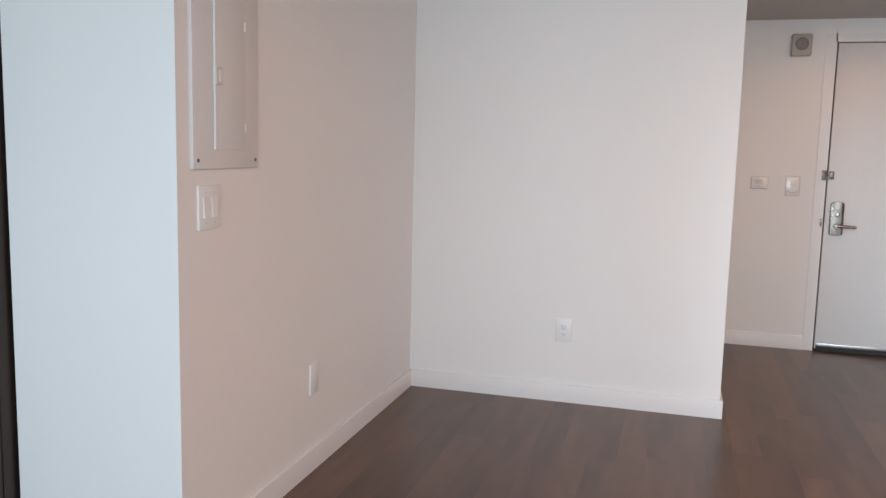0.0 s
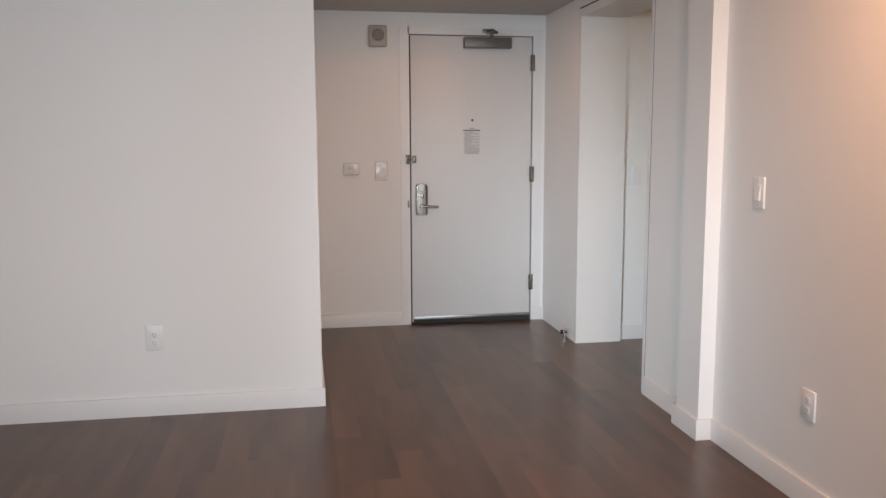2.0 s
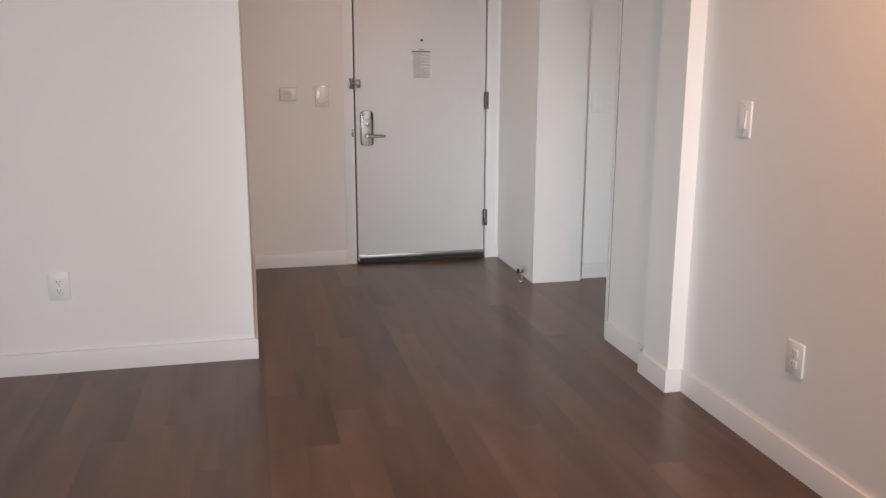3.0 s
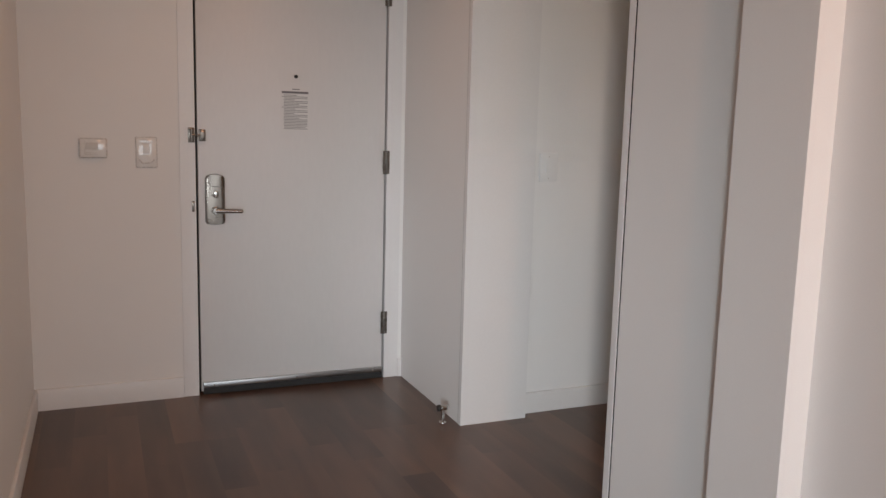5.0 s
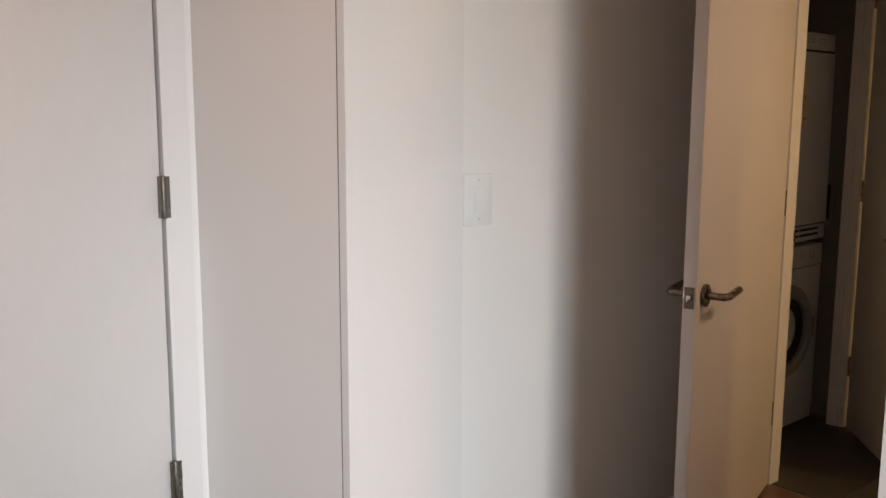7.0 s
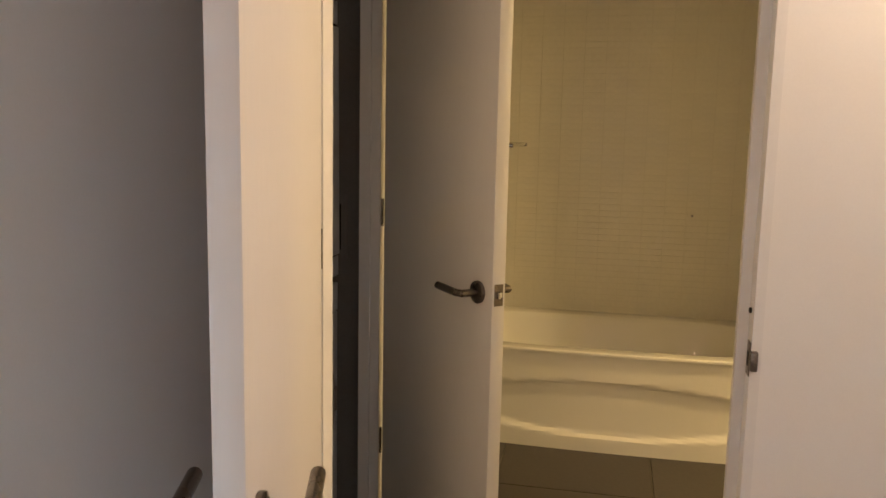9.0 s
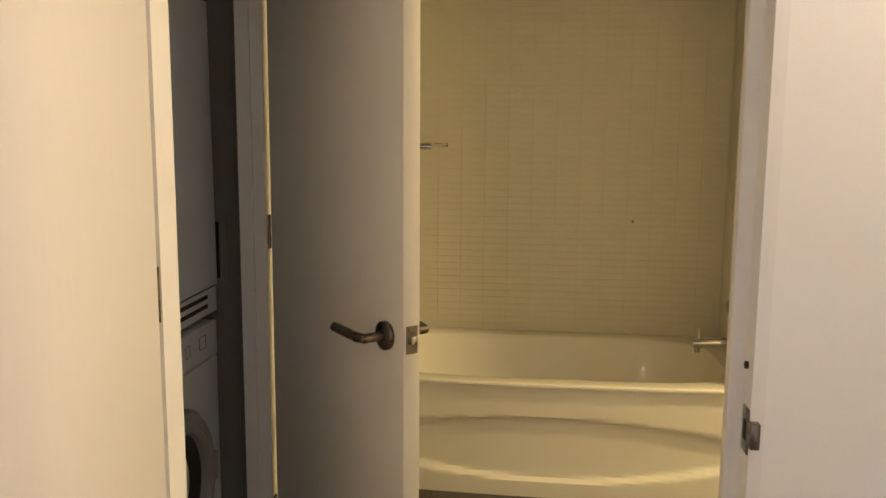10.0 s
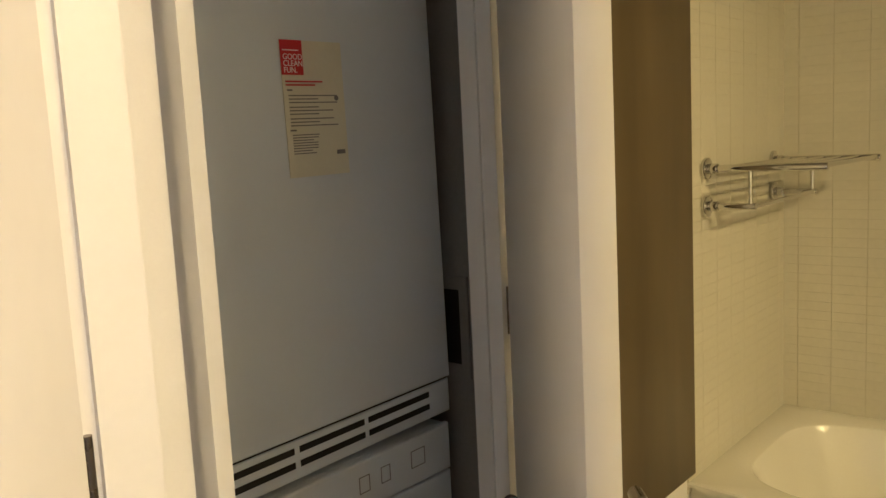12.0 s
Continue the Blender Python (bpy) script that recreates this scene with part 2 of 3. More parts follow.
structure("wall_living_east", boxes((XRL, XRL + .15, -4.9, -2.612, 0, ZL)), M_WALL, "off-white painted long wall of the living room")
structure("wall_living_far", boxes((XRL + .15, 3.4, -4.9, -4.75, 0, ZL), (3.4, 3.55, YB, -4.75, 0, ZL)), M_WALL, "plain off-white wall")
structure("pier", boxes((XP, XR + .15, -2.612, -2.388, 0, ZL)), M_WALL, "off-white painted pier between living room and hall")
structure("wall_hall_east", boxes((XR, XV, -2.388, OY0 - .036, 0, ZH), (XR + .15, XV, -2.47, -2.388, 0, ZH), (XR, XV, OY1 + .036, 0, 0, ZH), (XR, XV, OY0 - .036, OY1 + .036, 2.226, ZH),
          (XR, XV, -2.388, OY0 - .036, ZH, ZL)), M_WALL, "off-white painted hall wall with a cased opening")
structure("wall_switch", boxes((XV, XB0, YS, YS + .12, 0, ZH)), M_WALL, "off-white painted vestibule wall with a light switch")
structure("wall_vestibule_south", boxes((XV, XB0, -2.47, -2.32, 0, ZH)), M_WALL, "off-white painted vestibule wall")
structure("wall_bath", boxes((XB0, XB1, -3.3, BY0 - .02, 0, ZH), (XB0 + .012, XB1 - .015, BY1 + .02, YS + .12, 0, ZH), (XB0, XB1, BY0 - .02, BY1 + .02, 2.08, ZH)), M_WALL,
          "off-white painted partition around the bathroom doorway")
structure("wall_bath_north", boxes((XB1 - .015, 3.026, -.683, -.60, 0, ZH), (3.026, 3.052, -.662, -.60, 0, ZH), (3.757, XT + .12, YN, YN + .082, 0, ZH), (3.052, 3.757, -.683, -.60, 2.1, ZH)), M_WALL,
          "off-white painted wall around the laundry closet")
# closet walls: shade is put into the colour, not left to the lamps
structure("wall_closet", boxes((2.97, 3.05, -.60, .3, 0, ZH), (3.765, 3.84, -.58, .3, 0, ZH), (2.97, 3.84, .3, .38, 0, ZH)), M_CLOSET_SHADE, "closet walls around the machines, coloured dark grey for shade")
structure("wall_bath_south", boxes((4.50, XT + .12, YT - .12, YT, 0, ZH), (4.50, 4.62, -3.3, YT - .12, 0, ZH), (XB0, 4.62, -3.42, -3.3, 0, ZH)), M_WALL, "plain painted bathroom wall")
structure("wall_tub", boxes((XT, XT + .12, YT, YN, 0, ZH)), M_GROUT, "tiled wall behind the bathtub")
# ceilings and their step carry the dimness in their colour
structure("ceiling_hall", boxes((XH - .15, XV, -2.388, .15, ZH, ZH + .1), (XV, XT + .12, -3.42, .38, ZH, ZH + .1)), M_CEIL_DIM, "matt off-white dropped ceiling, darkened in colour for weak light", "ceiling")
structure("ceiling_living", boxes((-5.35, XRL + .15, YB - .15, -2.388, ZL, ZL + .1), (XRL + .15, 3.55, YB - .15, -4.75, ZL, ZL + .1), (-5.35, XR, -2.388, YL + .15, ZL, ZL + .1)), M_CEIL_DIM, "matt off-white ceiling, darkened in colour for weak light", "ceiling")
structure("ceiling_drop", boxes((XH, XR, -2.395, -2.388, ZH, ZL)), M_CEIL_DIM, "painted step between the two ceilings, darkened like them", "ceiling")
structure("floor", boxes((-5.35, XB0 + .035, YB - .15, .15, -.12, -.012), (XB0 + .035, 3.55, YB - .15, -4.75, -.12, -.012)), M_GROOVE, "dark underside between brown wood planks", "floor")
structure("floor_bath", boxes((XB0 + .035, XT + .12, -3.42, .38, -.12, -.006)), M_FGROUT, "grey-brown grout bed of the bathroom floor", "floor")


def baseboard(x0, x1, y0, y1, h=.098):
    bm = boxes((x0, x1, y0, y1, 0, h))
    top = [e for e in bm.edges if all(abs(v.co.z - h) < 1e-6 for v in e.verts)]
    bmesh.ops.bevel(bm, geom=top, offset=.004, segments=2, profile=.5, affect='EDGES')
    return structure("baseboard", bm, M_TRIM, "white painted square-edged baseboard along the wall", "baseboard")


T = .014
baseboard(XL, XH + T, YL - T, YL)
baseboard(XH, XH + T, YL, -T)
baseboard(XL, XL + T, -4.05, YL - T)
baseboard(-3.03, XL + T, -4.05 - T, -4.05)
baseboard(XH, -.08, -T, 0)
baseboard(XRL - T, XRL, -4.9, -2.612 - T)
baseboard(XP - T, XRL, -2.612 - T, -2.612)
baseboard(XP - T, XP, -2.612, -2.388 + T)
baseboard(XP, XR, -2.388, -2.388 + T)
baseboard(XR - T, XR, -2.388 + T, OY0 - .036)
baseboard(XV, XB0, YS - T, YS)
baseboard(XB0 - T, XB0, -2.32, BY0 - .05)
baseboard(XV, XB0 - T, -2.32, -2.32 + T)
baseboard(.995, XR, -T, 0)

# cased opening: liner boards with a thin shadow gap to the wall
for lim in ((XR - .002, XV + .003, OY1, OY1 + .028, 0, 2.168), (XR - .002, XV + .003, OY0 - .028, OY0, 0, 2.168),
            (XR - .002, XV + .003, OY0 - .028, OY1 + .028, 2.168, 2.216)):
    structure("opening_liner", boxes(lim), M_TRIM, "white painted liner board of the wide cased opening", "trim")
structure("shadow_gap", boxes((XR + .001, XV, OY1 + .028, OY1 + .036, 0, 2.226), (XR + .001, XV, OY0 - .036, OY0 - .028, 0, 2.226),
          (XR + .001, XV, OY0 - .028, OY1 + .028, 2.216, 2.226)), M_GAP, "dark shadow gap around the opening", "trim")


# ---- entry door ----
door = tagged(mesh_ob("door_1", rounded((.003, .912, .004, .048, .014, 2.130), .002), M_DOOR), "closed off-white painted flush entry door in a metal frame", "door", kind="structure")
structure("door_frame", boxes((-.078, -.009, -.008, .15, 0, 2.19), (.92, .995, -.008, .15, 0, 2.19), (-.018, .92, -.008, .15, 2.136, 2.19)), M_TRIM, "off-white painted steel door frame", "door frame")
structure("door_gap", boxes((-.009, .92, .05, .15, 0, 2.136)), M_GAP, "dark gap behind the entry door", "door frame")


def lever(parent, face, sgn, run, mat=M_NICKEL, r=.027, length=.115):
    """Round rose and bent lever at face=(x, y, z); sgn: side along y it stands out to; run: side along x it points to."""
    x, y, z = face
    part("rose", cyl((x, y, z), (x, y + sgn * .012, z), r, 28, bevel=.003), mat, parent, "round satin nickel rose")
    part("lever", tube([(x, y + sgn * .01, z), (x, y + sgn * .055, z), (x + run * .02, y + sgn * .062, z), (x + run * length, y + sgn * .062, z + .004)], .0105), mat, parent,
         "satin nickel lever handle")


def plate_outline(grow=0.0):
    """Outline of the lock plate in x and z: straight sides, gently arched top, softly curved foot."""
    x0, x1, z0, z1 = .035 - grow, .119 + grow, .83 - grow, 1.046 + grow
    pts = []
    for k in range(13):
        u = k / 12
        pts.append((x1 + (x0 - x1) * u, z1 + .012 * (1 - (2 * u - 1) ** 2) - (.010 if k in (0, 12) else 0)))
    for k in range(13):
        u = k / 12
        pts.append((x0 + (x1 - x0) * u, z0 - .005 * (1 - (2 * u - 1) ** 2) + (.010 if k in (0, 12) else 0)))
    return pts


def plate_bm(outline_pts, y0, y1, bevel):
    bm = bmesh.new()
    back = [bm.verts.new((x, y1, z)) for x, z in outline_pts]
    front = [bm.verts.new((x, y0, z)) for x, z in outline_pts]
    n = len(back)
    for k in range(n):
        bm.faces.new((back[k], back[(k + 1) % n], front[(k + 1) % n], front[k]))
    face = bm.faces.new(front)
    bm.faces.new(back[::-1])
    bmesh.ops.bevel(bm, geom=list(face.edges), offset=bevel, segments=2, profile=.5, affect='EDGES')
    return bm


def lock_plate():
    plate = part("lock_plate", plate_bm(plate_outline(), -.020, .004, .005), M_NICKEL, door, "tall satin nickel lock plate with an arched top")
    part("plate_rim", plate_bm(plate_outline(.0025), -.010, .005, .002), M_DARKMETAL, plate, "dark rim")
    part("thumb_turn", rounded((.070, .084, -.040, -.019, .952, .985), .003), M_CHROME, plate)
    part("turn_collar", cyl((.077, -.018, .966), (.077, -.023, .966), .015, 20, bevel=.002), M_NICKEL, plate)
    part("reader_mark", boxes((.060, .095, -.0215, -.0195, 1.0, 1.005)), M_DARKMETAL, plate)
    part("lever_hub", cyl((.074, -.018, .892), (.074, -.044, .892), .017, 24, bevel=.003), M_NICKEL, plate)
    bm = bmesh.new()
    add_cyl(bm, (.074, -.052, .892), (.19, -.054, .889), .0125, 16, .0095)
    add_cyl(bm, (.074, -.036, .892), (.074, -.060, .892), .013, 16)
    bmesh.ops.create_uvsphere(bm, u_segments=14, v_segments=8, radius=.0095, matrix=Matrix.Translation((.19, -.054, .889)))
    part("lever", bm, M_LEVER, plate, "tapered bright nickel lever")


lock_plate()
for z in (1.943, 1.121, .295):
    bm = cyl((.916, -.008, z - .06), (.916, -.008, z + .06), .0072, 14, bevel=.002)
    hinge = part("hinge", bm, M_DARKMETAL, door, "dark metal butt hinge")
    part("hinge_leaf", boxes((.900, .934, -.0095, -.0065, z - .058, z + .058)), M_NICKEL, hinge)
part("door_sweep", rounded((.01, .912, -.012, .005, .034, .060), .003), M_ALU, door, "aluminium door sweep")
part("sweep_rubber", boxes((.012, .910, -.009, .006, .002, .034)), M_RUBBER, door, "black rubber strip")
for x in (.06, .46, .86):
    part("sweep_screw", cyl((x, -.012, .047), (x, -.0145, .047), .004, 10), M_CHROME, door)
part("peephole", cyl((.46, .006, 1.524), (.46, -.006, 1.524), .0085, 16), M_RUBBER, door, "small dark peephole")

closer = thing("door_closer", pose(.568, 0, 2.08), "dark grey surface door closer with a folding arm", "door closer")
part("closer_body", rounded((-.176, .176, -.058, .003, -.038, .038), .005), M_CLOSER, closer)
part("spindle", cyl((.03, -.03, .038), (.03, -.03, .075), .012, 14), M_CLOSER, closer)
part("arm", rounded((-.012, .075, -.045, -.03, .066, .08), .003), M_CLOSER, closer)
part("forearm", tube([(.07, -.038, .075), (.02, -.10, .085), (0.0, -.03, .088)], .008), M_CLOSER, closer)
part("arm_shoe", rounded((-.035, .03, -.03, -.006, .076, .10), .003), M_CLOSER, closer)

latch = thing("swing_bar_guard", pose(0, 0, 1.238), "satin nickel swing bar guard on door and frame", "door guard")
part("frame_plate", rounded((-.040, -.012, -.016, -.007, -.034, .034), .002), M_NICKEL, latch)
part("knuckle", cyl((-.026, -.022, -.028), (-.026, -.022, .028), .007, 12), M_DARKMETAL, latch)
part("swing_bar", tube([(-.026, -.024, 0), (.018, -.026, 0)], .005), M_NICKEL, latch)
part("door_plate", rounded((.010, .038, -.012, .005, -.027, .027), .002), M_NICKEL, latch)
strike = thing("strike_plate", pose(-.02, -.008, .91), "small satin nickel strike on the entry frame", "strike")
part("plate", rounded((-.008, .004, -.006, .001, -.025, .025), .002), M_NICKEL, strike)


def notice():
    t = thing("notice_sheet", pose(.456, .004, 1.37), "printed notice sheet taped to the entry door", "notice")
    part("sheet", boxes((-.068, .068, -.002, 0, -.105, .105)), M_PAPER, t)
    part("heading", boxes((-.064, .064, -.003, -.002, .074, .084)), M_INK, t)
    part("small_heading", boxes((-.014, .022, -.003, -.002, .092, .096)), M_INK, t)
    rng, z, k = random.Random(4), .066, 0
    while z > -.098:
        x0 = -.064 if k in (1, 8) else -.054
        part("text_line", boxes((x0, -.01 + rng.random() * .075 if k % 3 == 0 else .060, -.003, -.002, z - .0012, z + .0012)), M_INK, t)
        z -= .0072
        k += 1


notice()

speaker = thing("wall_speaker", pose(-.235, 0, 2.115), "beige plastic alarm sounder box on the wall", "alarm sounder")
part("housing", rounded((-.064, .064, -.05, .002, -.074, .074), .010, 3), M_BEIGE, speaker)
part("grille", cyl((0, -.05, .006), (0, -.054, .006), .044, 28, bevel=.002), M_SOUNDER, speaker, "darker round grille")
for k in range(5):
    part("slot", boxes((-.03, .03, -.0555, -.053, -.016 + k * .011, -.013 + k * .011)), M_GREY, speaker)

thermostat = thing("covered_thermostat", pose(-.44, 0, 1.172), "white thermostat under loose clear plastic film", "thermostat")
part("body", rounded((-.053, .053, -.026, .002, -.04, .04), .004), M_FILM, thermostat)
part("film_fold", tube([(-.04, -.027, -.035), (-.03, -.031, .03)], .003), M_FILM, thermostat)
part("display", rounded((-.036, .020, -.029, -.024, -.006, .024), .001), M_PLASTIC2, thermostat)
for z in (-.021, -.028):
    part("button_row", rounded((-.034, .018, -.029, -.024, z - .002, z + .002), .0005), M_PLASTIC2, thermostat)
for a, b in (((-.055, .041), (.055, .041)), ((-.055, -.041), (.055, -.041)), ((-.055, -.041), (-.055, .041)), ((.055, -.041), (.055, .041))):
    part("film_edge", tube([(a[0], -.003, a[1]), (b[0], -.003, b[1])], .0032, 8), M_FILMEDGE, thermostat)
film = thing("covered_switch", pose(-.22, 0, 1.156), "white wall switch still wrapped in shiny film", "switch")
part("plate", rounded((-.043, .043, -.010, .002, -.066, .066), .003), M_FILM, film)
part("rocker", rounded((-.014, .014, -.017, -.008, -.005, .033), .002), M_PLASTIC, film)
part("film_label", boxes((-.026, .026, -.0115, -.0095, .044, .052)), M_FILMEDGE, film)
part("film_crease", tube([(-.034, -.012, -.03), (-.016, -.014, -.05), (.02, -.013, -.046), (.034, -.012, -.03)], .0028, 8), M_FILMEDGE, film)
for a, b in (((-.044, .067), (.044, .067)), ((-.044, -.067), (.044, -.067)), ((-.044, -.067), (-.044, .067)), ((.044, -.067), (.044, .067))):
    part("film_edge", tube([(a[0], -.003, a[1]), (b[0], -.003, b[1])], .0028, 8), M_FILMEDGE, film)


def wall_plate(name, m, kind, label, category, w=.076, h=.122, gangs=1):
    """A cover plate that stands out along its own -y."""
    t = thing(name, m, label, category)
    bm = rounded((-w / 2, w / 2, -.007, .001, -h / 2, h / 2), .003)
    part("plate", bm, M_PLASTIC, t)
    if kind == "switch":
        for g in range(gangs):
            cx = (g - (gangs - 1) / 2) * .046
            part("rocker_frame", rounded((cx - .0175, cx + .0175, -.0085, -.006, -.034, .034), .001), M_PLASTIC, t)
            bm = boxes((cx - .015, cx + .015, -.013, -.007, -.031, .031))
            for v in bm.verts:
                if v.co.y < -.01 and v.co.z > 0:
                    v.co.y += .004
            part("rocker", bm, M_PLASTIC, t)
            for z in (-.048, .048):
                part("screw", cyl((cx, -.007, z), (cx, -.0082, z), .003, 10), M_PLASTIC2, t)
    elif kind == "outlet":
        for z in (-.0195, .0195):
            s = part("socket", rounded((-.016, .016, -.0095, -.006, z - .014, z + .014), .003), M_PLASTIC, t)
            for x, hh in ((-.0065, .0055), (.0065, .0045)):
                part("slot", boxes((x - .0013, x + .0013, -.0103, -.009, z + .002 - hh, z + .002 + hh)), M_GREY, s)
            part("ground_hole", cyl((0, -.009, z - .009), (0, -.0103, z - .009), .0025, 10), M_GREY, s)
        part("screw", cyl((0, -.007, 0), (0, -.0085, 0), .003, 10), M_PLASTIC2, t)
    return t


FACE_S, FACE_W, FACE_E = (0, 0, 0), (0, 0, -90), (0, 0, 90)
wall_plate("wall_outlet", pose(-1.54, YL, .398), "outlet", "white duplex wall outlet above the baseboard", "outlet", .088, .128)
wall_plate("light_switch", pose(1.437, YS, 1.136), "switch", "white single rocker light switch", "light switch", .092, .130)
wall_plate("light_switch", pose(XRL, -2.918, 1.156, *FACE_W), "switch", "white single rocker switch on the long wall", "light switch", .080, .128)
wall_plate("wall_outlet", pose(XRL, -3.315, .391, *FACE_W), "outlet", "white duplex outlet low on the long wall", "outlet", .084, .114)
wall_plate("light_switch", pose(XL, -3.885, 1.160, *FACE_E), "switch", "white double rocker switch below the electrical panel", "light switch", .125, .140, 2)
wall_plate("blank_plate", pose(XL, -3.105, .392, *FACE_E), "blank", "blank white cover plate on the side wall", "cover plate", .078, .130)


def breaker_panel():
    t = thing("electrical_panel", pose(XL, -3.782, 1.573, *FACE_E), "white painted metal electrical panel with a small door", "electrical panel")
    part("cover", rounded((-.2, .2, -.012, .002, -.292, .40), .003), M_DOOR, t)
    d = part("panel_door", rounded((-.085, .10, -.018, -.011, -.232, .32), .002), M_DOOR, t)
    part("hinge_bead", cyl((-.085, -.017, -.232), (-.085, -.017, .32), .0045, 10), M_TRIM, d)
    la = part("latch", rounded((-.088, -.052, -.026, -.016, -.03, .025), .002), M_PLASTIC2, d)
    part("latch_slot", boxes((-.074, -.060, -.0275, -.0255, -.02, .016)), M_PLASTIC, la)
    for z in (-.16, .17):
        part("hinge", cyl((.10, -.016, z - .014), (.10, -.016, z + .014), .005, 10), M_TRIM, d)
    for x in (-.175, .175):
        for z in (-.265, .37):
            part("screw", cyl((x, -.011, z), (x, -.0145, z), .006, 12), M_DARKMETAL, t)


breaker_panel()

cab = thing("tall_cabinet", pose(-3.39, -4.0, 0), "dark stained wooden tall cabinet beside the wall end", "cabinet")
part("carcass", rounded((-.345, .345, -.1, .098, .08, 2.2), .003), M_DARKCAB, cab)
part("plinth", boxes((-.34, .34, -.06, .098, 0, .08)), M_DARKCAB, cab)
part("cabinet_door", rounded((-.342, .342, -.122, -.101, .09, 2.19), .002), M_DARKCAB, cab)


def downlight(m):
    t = thing("downlight", m, "round recessed downlight with a white trim, lit", "downlight", "recessed ceiling lamps")
    bm = bmesh.new()
    ring = [(.072, 0), (.074, -.004), (.088, -.005), (.092, -.001), (.092, .0)]
    n = 40
    vs = [[bm.verts.new((r * math.cos(2 * math.pi * k / n), r * math.sin(2 * math.pi * k / n), zz)) for r, zz in ring] for k in range(n)]
    for k in range(n):
        for j in range(len(ring) - 1):
            bm.faces.new((vs[k][j], vs[(k + 1) % n][j], vs[(k + 1) % n][j + 1], vs[k][j + 1]))
    part("trim_ring", bm, M_PLASTIC, t)
    part("lens", cyl((0, 0, -.0025), (0, 0, .0), .0725, 40), M_LENS, t, "glowing warm lens")


for x, y, z in ((.131, -.936, ZH), (.50, -4.25, ZL), (2.75, -2.20, ZH), (3.95, -2.90, ZH)):
    downlight(pose(x, y, z))
cover = thing("sprinkler_cover", pose(.158, -.68, ZH), "flat round sprinkler cover plate on the ceiling", "sprinkler")
part("disc", cyl((0, 0, 0), (0, 0, -.006), .045, 32, bevel=.002), M_CEIL_DIM, cover)

stop = thing("door_stop", pose(.955, -.727, 0), "chrome floor door stop with a black rubber bumper", "door stop")
part("post", cyl((0, 0, 0), (0, 0, .07), .008, 16), M_CHROME, stop)
part("foot", cyl((0, 0, 0), (0, 0, .005), .017, 24, bevel=.002), M_CHROME, stop)
part("head", cyl((-.012, 0, .07), (.020, 0, .07), .012, 20, bevel=.002), M_CHROME, stop)
part("bumper", cyl((-.012, 0, .07), (-.026, 0, .07), .015, 20, bevel=.003), M_RUBBER, stop)
stop2 = thing("wall_door_stop", pose(1.97, YS - T, .055), "small chrome door stop on the baseboard", "door stop")
part("flange", cyl((0, 0, 0), (0, -.006, 0), .016, 20, bevel=.002), M_CHROME, stop2)
part("rod", cyl((0, -.006, 0), (0, -.07, 0), .006, 14), M_CHROME, stop2)
part("tip", cyl((0, -.07, 0), (0, -.085, 0), .011, 16, bevel=.003), M_RUBBER, stop2)


# ---- doors at the bathroom ----
def leaf_door(name, m, w, h, label, back, lever_z, start=0.0, t=.042):
    """Leaf from x=0 (hinges) to x=w (latch), from the face at y=0 towards y=back*t."""
    d = thing(name, m, label, "door")
    y0, y1 = sorted((0, back * t))
    mid = (y0 + y1) / 2
    part("leaf", rounded((start, w, y0, y1, .012, h), .0015), M_DOOR, d)
    for y, s in ((y0, -1), (y1, 1)):
        lever(d, (w - .062, y, lever_z), s, -1, r=.031)
    pl = part("latch_plate", boxes((w - .0005, w + .0016, mid - .0135, mid + .0135, lever_z - .029, lever_z + .029)), M_NICKEL, d, "satin nickel latch plate")
    part("latch_bolt", rounded((w, w + .011, mid - .006, mid + .006, lever_z - .009, lever_z + .009), .002), M_CHROME, pl)
    for z in (.28, 1.06, 1.87):
        y = back * .003
        hg = part("hinge", cyl((-.006, y, z - .045), (-.006, y, z + .045), .0050, 12), M_NICKEL, d, "satin nickel butt hinge")
        part("hinge_leaf", boxes((start - .006, start - .0005, y0 + .005, y1 - .005, z - .044, z + .044)), M_NICKEL, hg)
    return d


ang_a = math.degrees(math.atan2(-1.037 + .78, 1.935 - 2.853))
leaf_a = leaf_door("open_bathroom_door", Matrix.Identity(4), .953, 2.06, "white painted flush bathroom door standing wide open", -1, .870, 0, .036)
leaf_a.matrix_world = pose(2.853, -.78, 0, 0, 0, ang_a)
ang_b = math.degrees(math.atan2(-1.111 + .671, 3.232 - 3.707))
leaf_b = leaf_door("open_closet_door", Matrix.Identity(4), .6475, 2.085, "white painted flush laundry closet door standing half open", 1, .901, .014, .040)
leaf_b.matrix_world = pose(3.707, -.671, 0, 0, 0, ang_b)

# door frames
structure("bath_frame", boxes((XB0 - .003, XB1 + .003, BY0 - .02, BY0, 0, 2.08), (XB0 + .014, XB1, BY1, BY1 + .02, 0, 2.08), (XB0 - .002, XB0 + .014, BY1 + .007, BY1 + .02, 0, 2.08), (XB0 - .003, XB1 + .003, BY0, BY1, 2.062, 2.08),
          (XB1 - .028, XB1 - .002, BY0, BY0 + .022, 0, 2.062)), M_TRIM, "white painted bathroom door frame with stops", "door frame")
structure("closet_frame", boxes((3.037, 3.060, -.715, -.592, 0, 2.1), (3.695, 3.757, -.667, -.598, 0, 2.1), (3.060, 3.695, -.667, -.598, 2.09, 2.1),
          (3.688, 3.695, -.635, -.598, 0, 2.09)), M_TRIM, "white painted laundry closet door frame", "door frame")
sb = thing("strike_plate", pose(2.868, BY0, .878), "satin nickel strike plate on the bathroom frame", "strike")
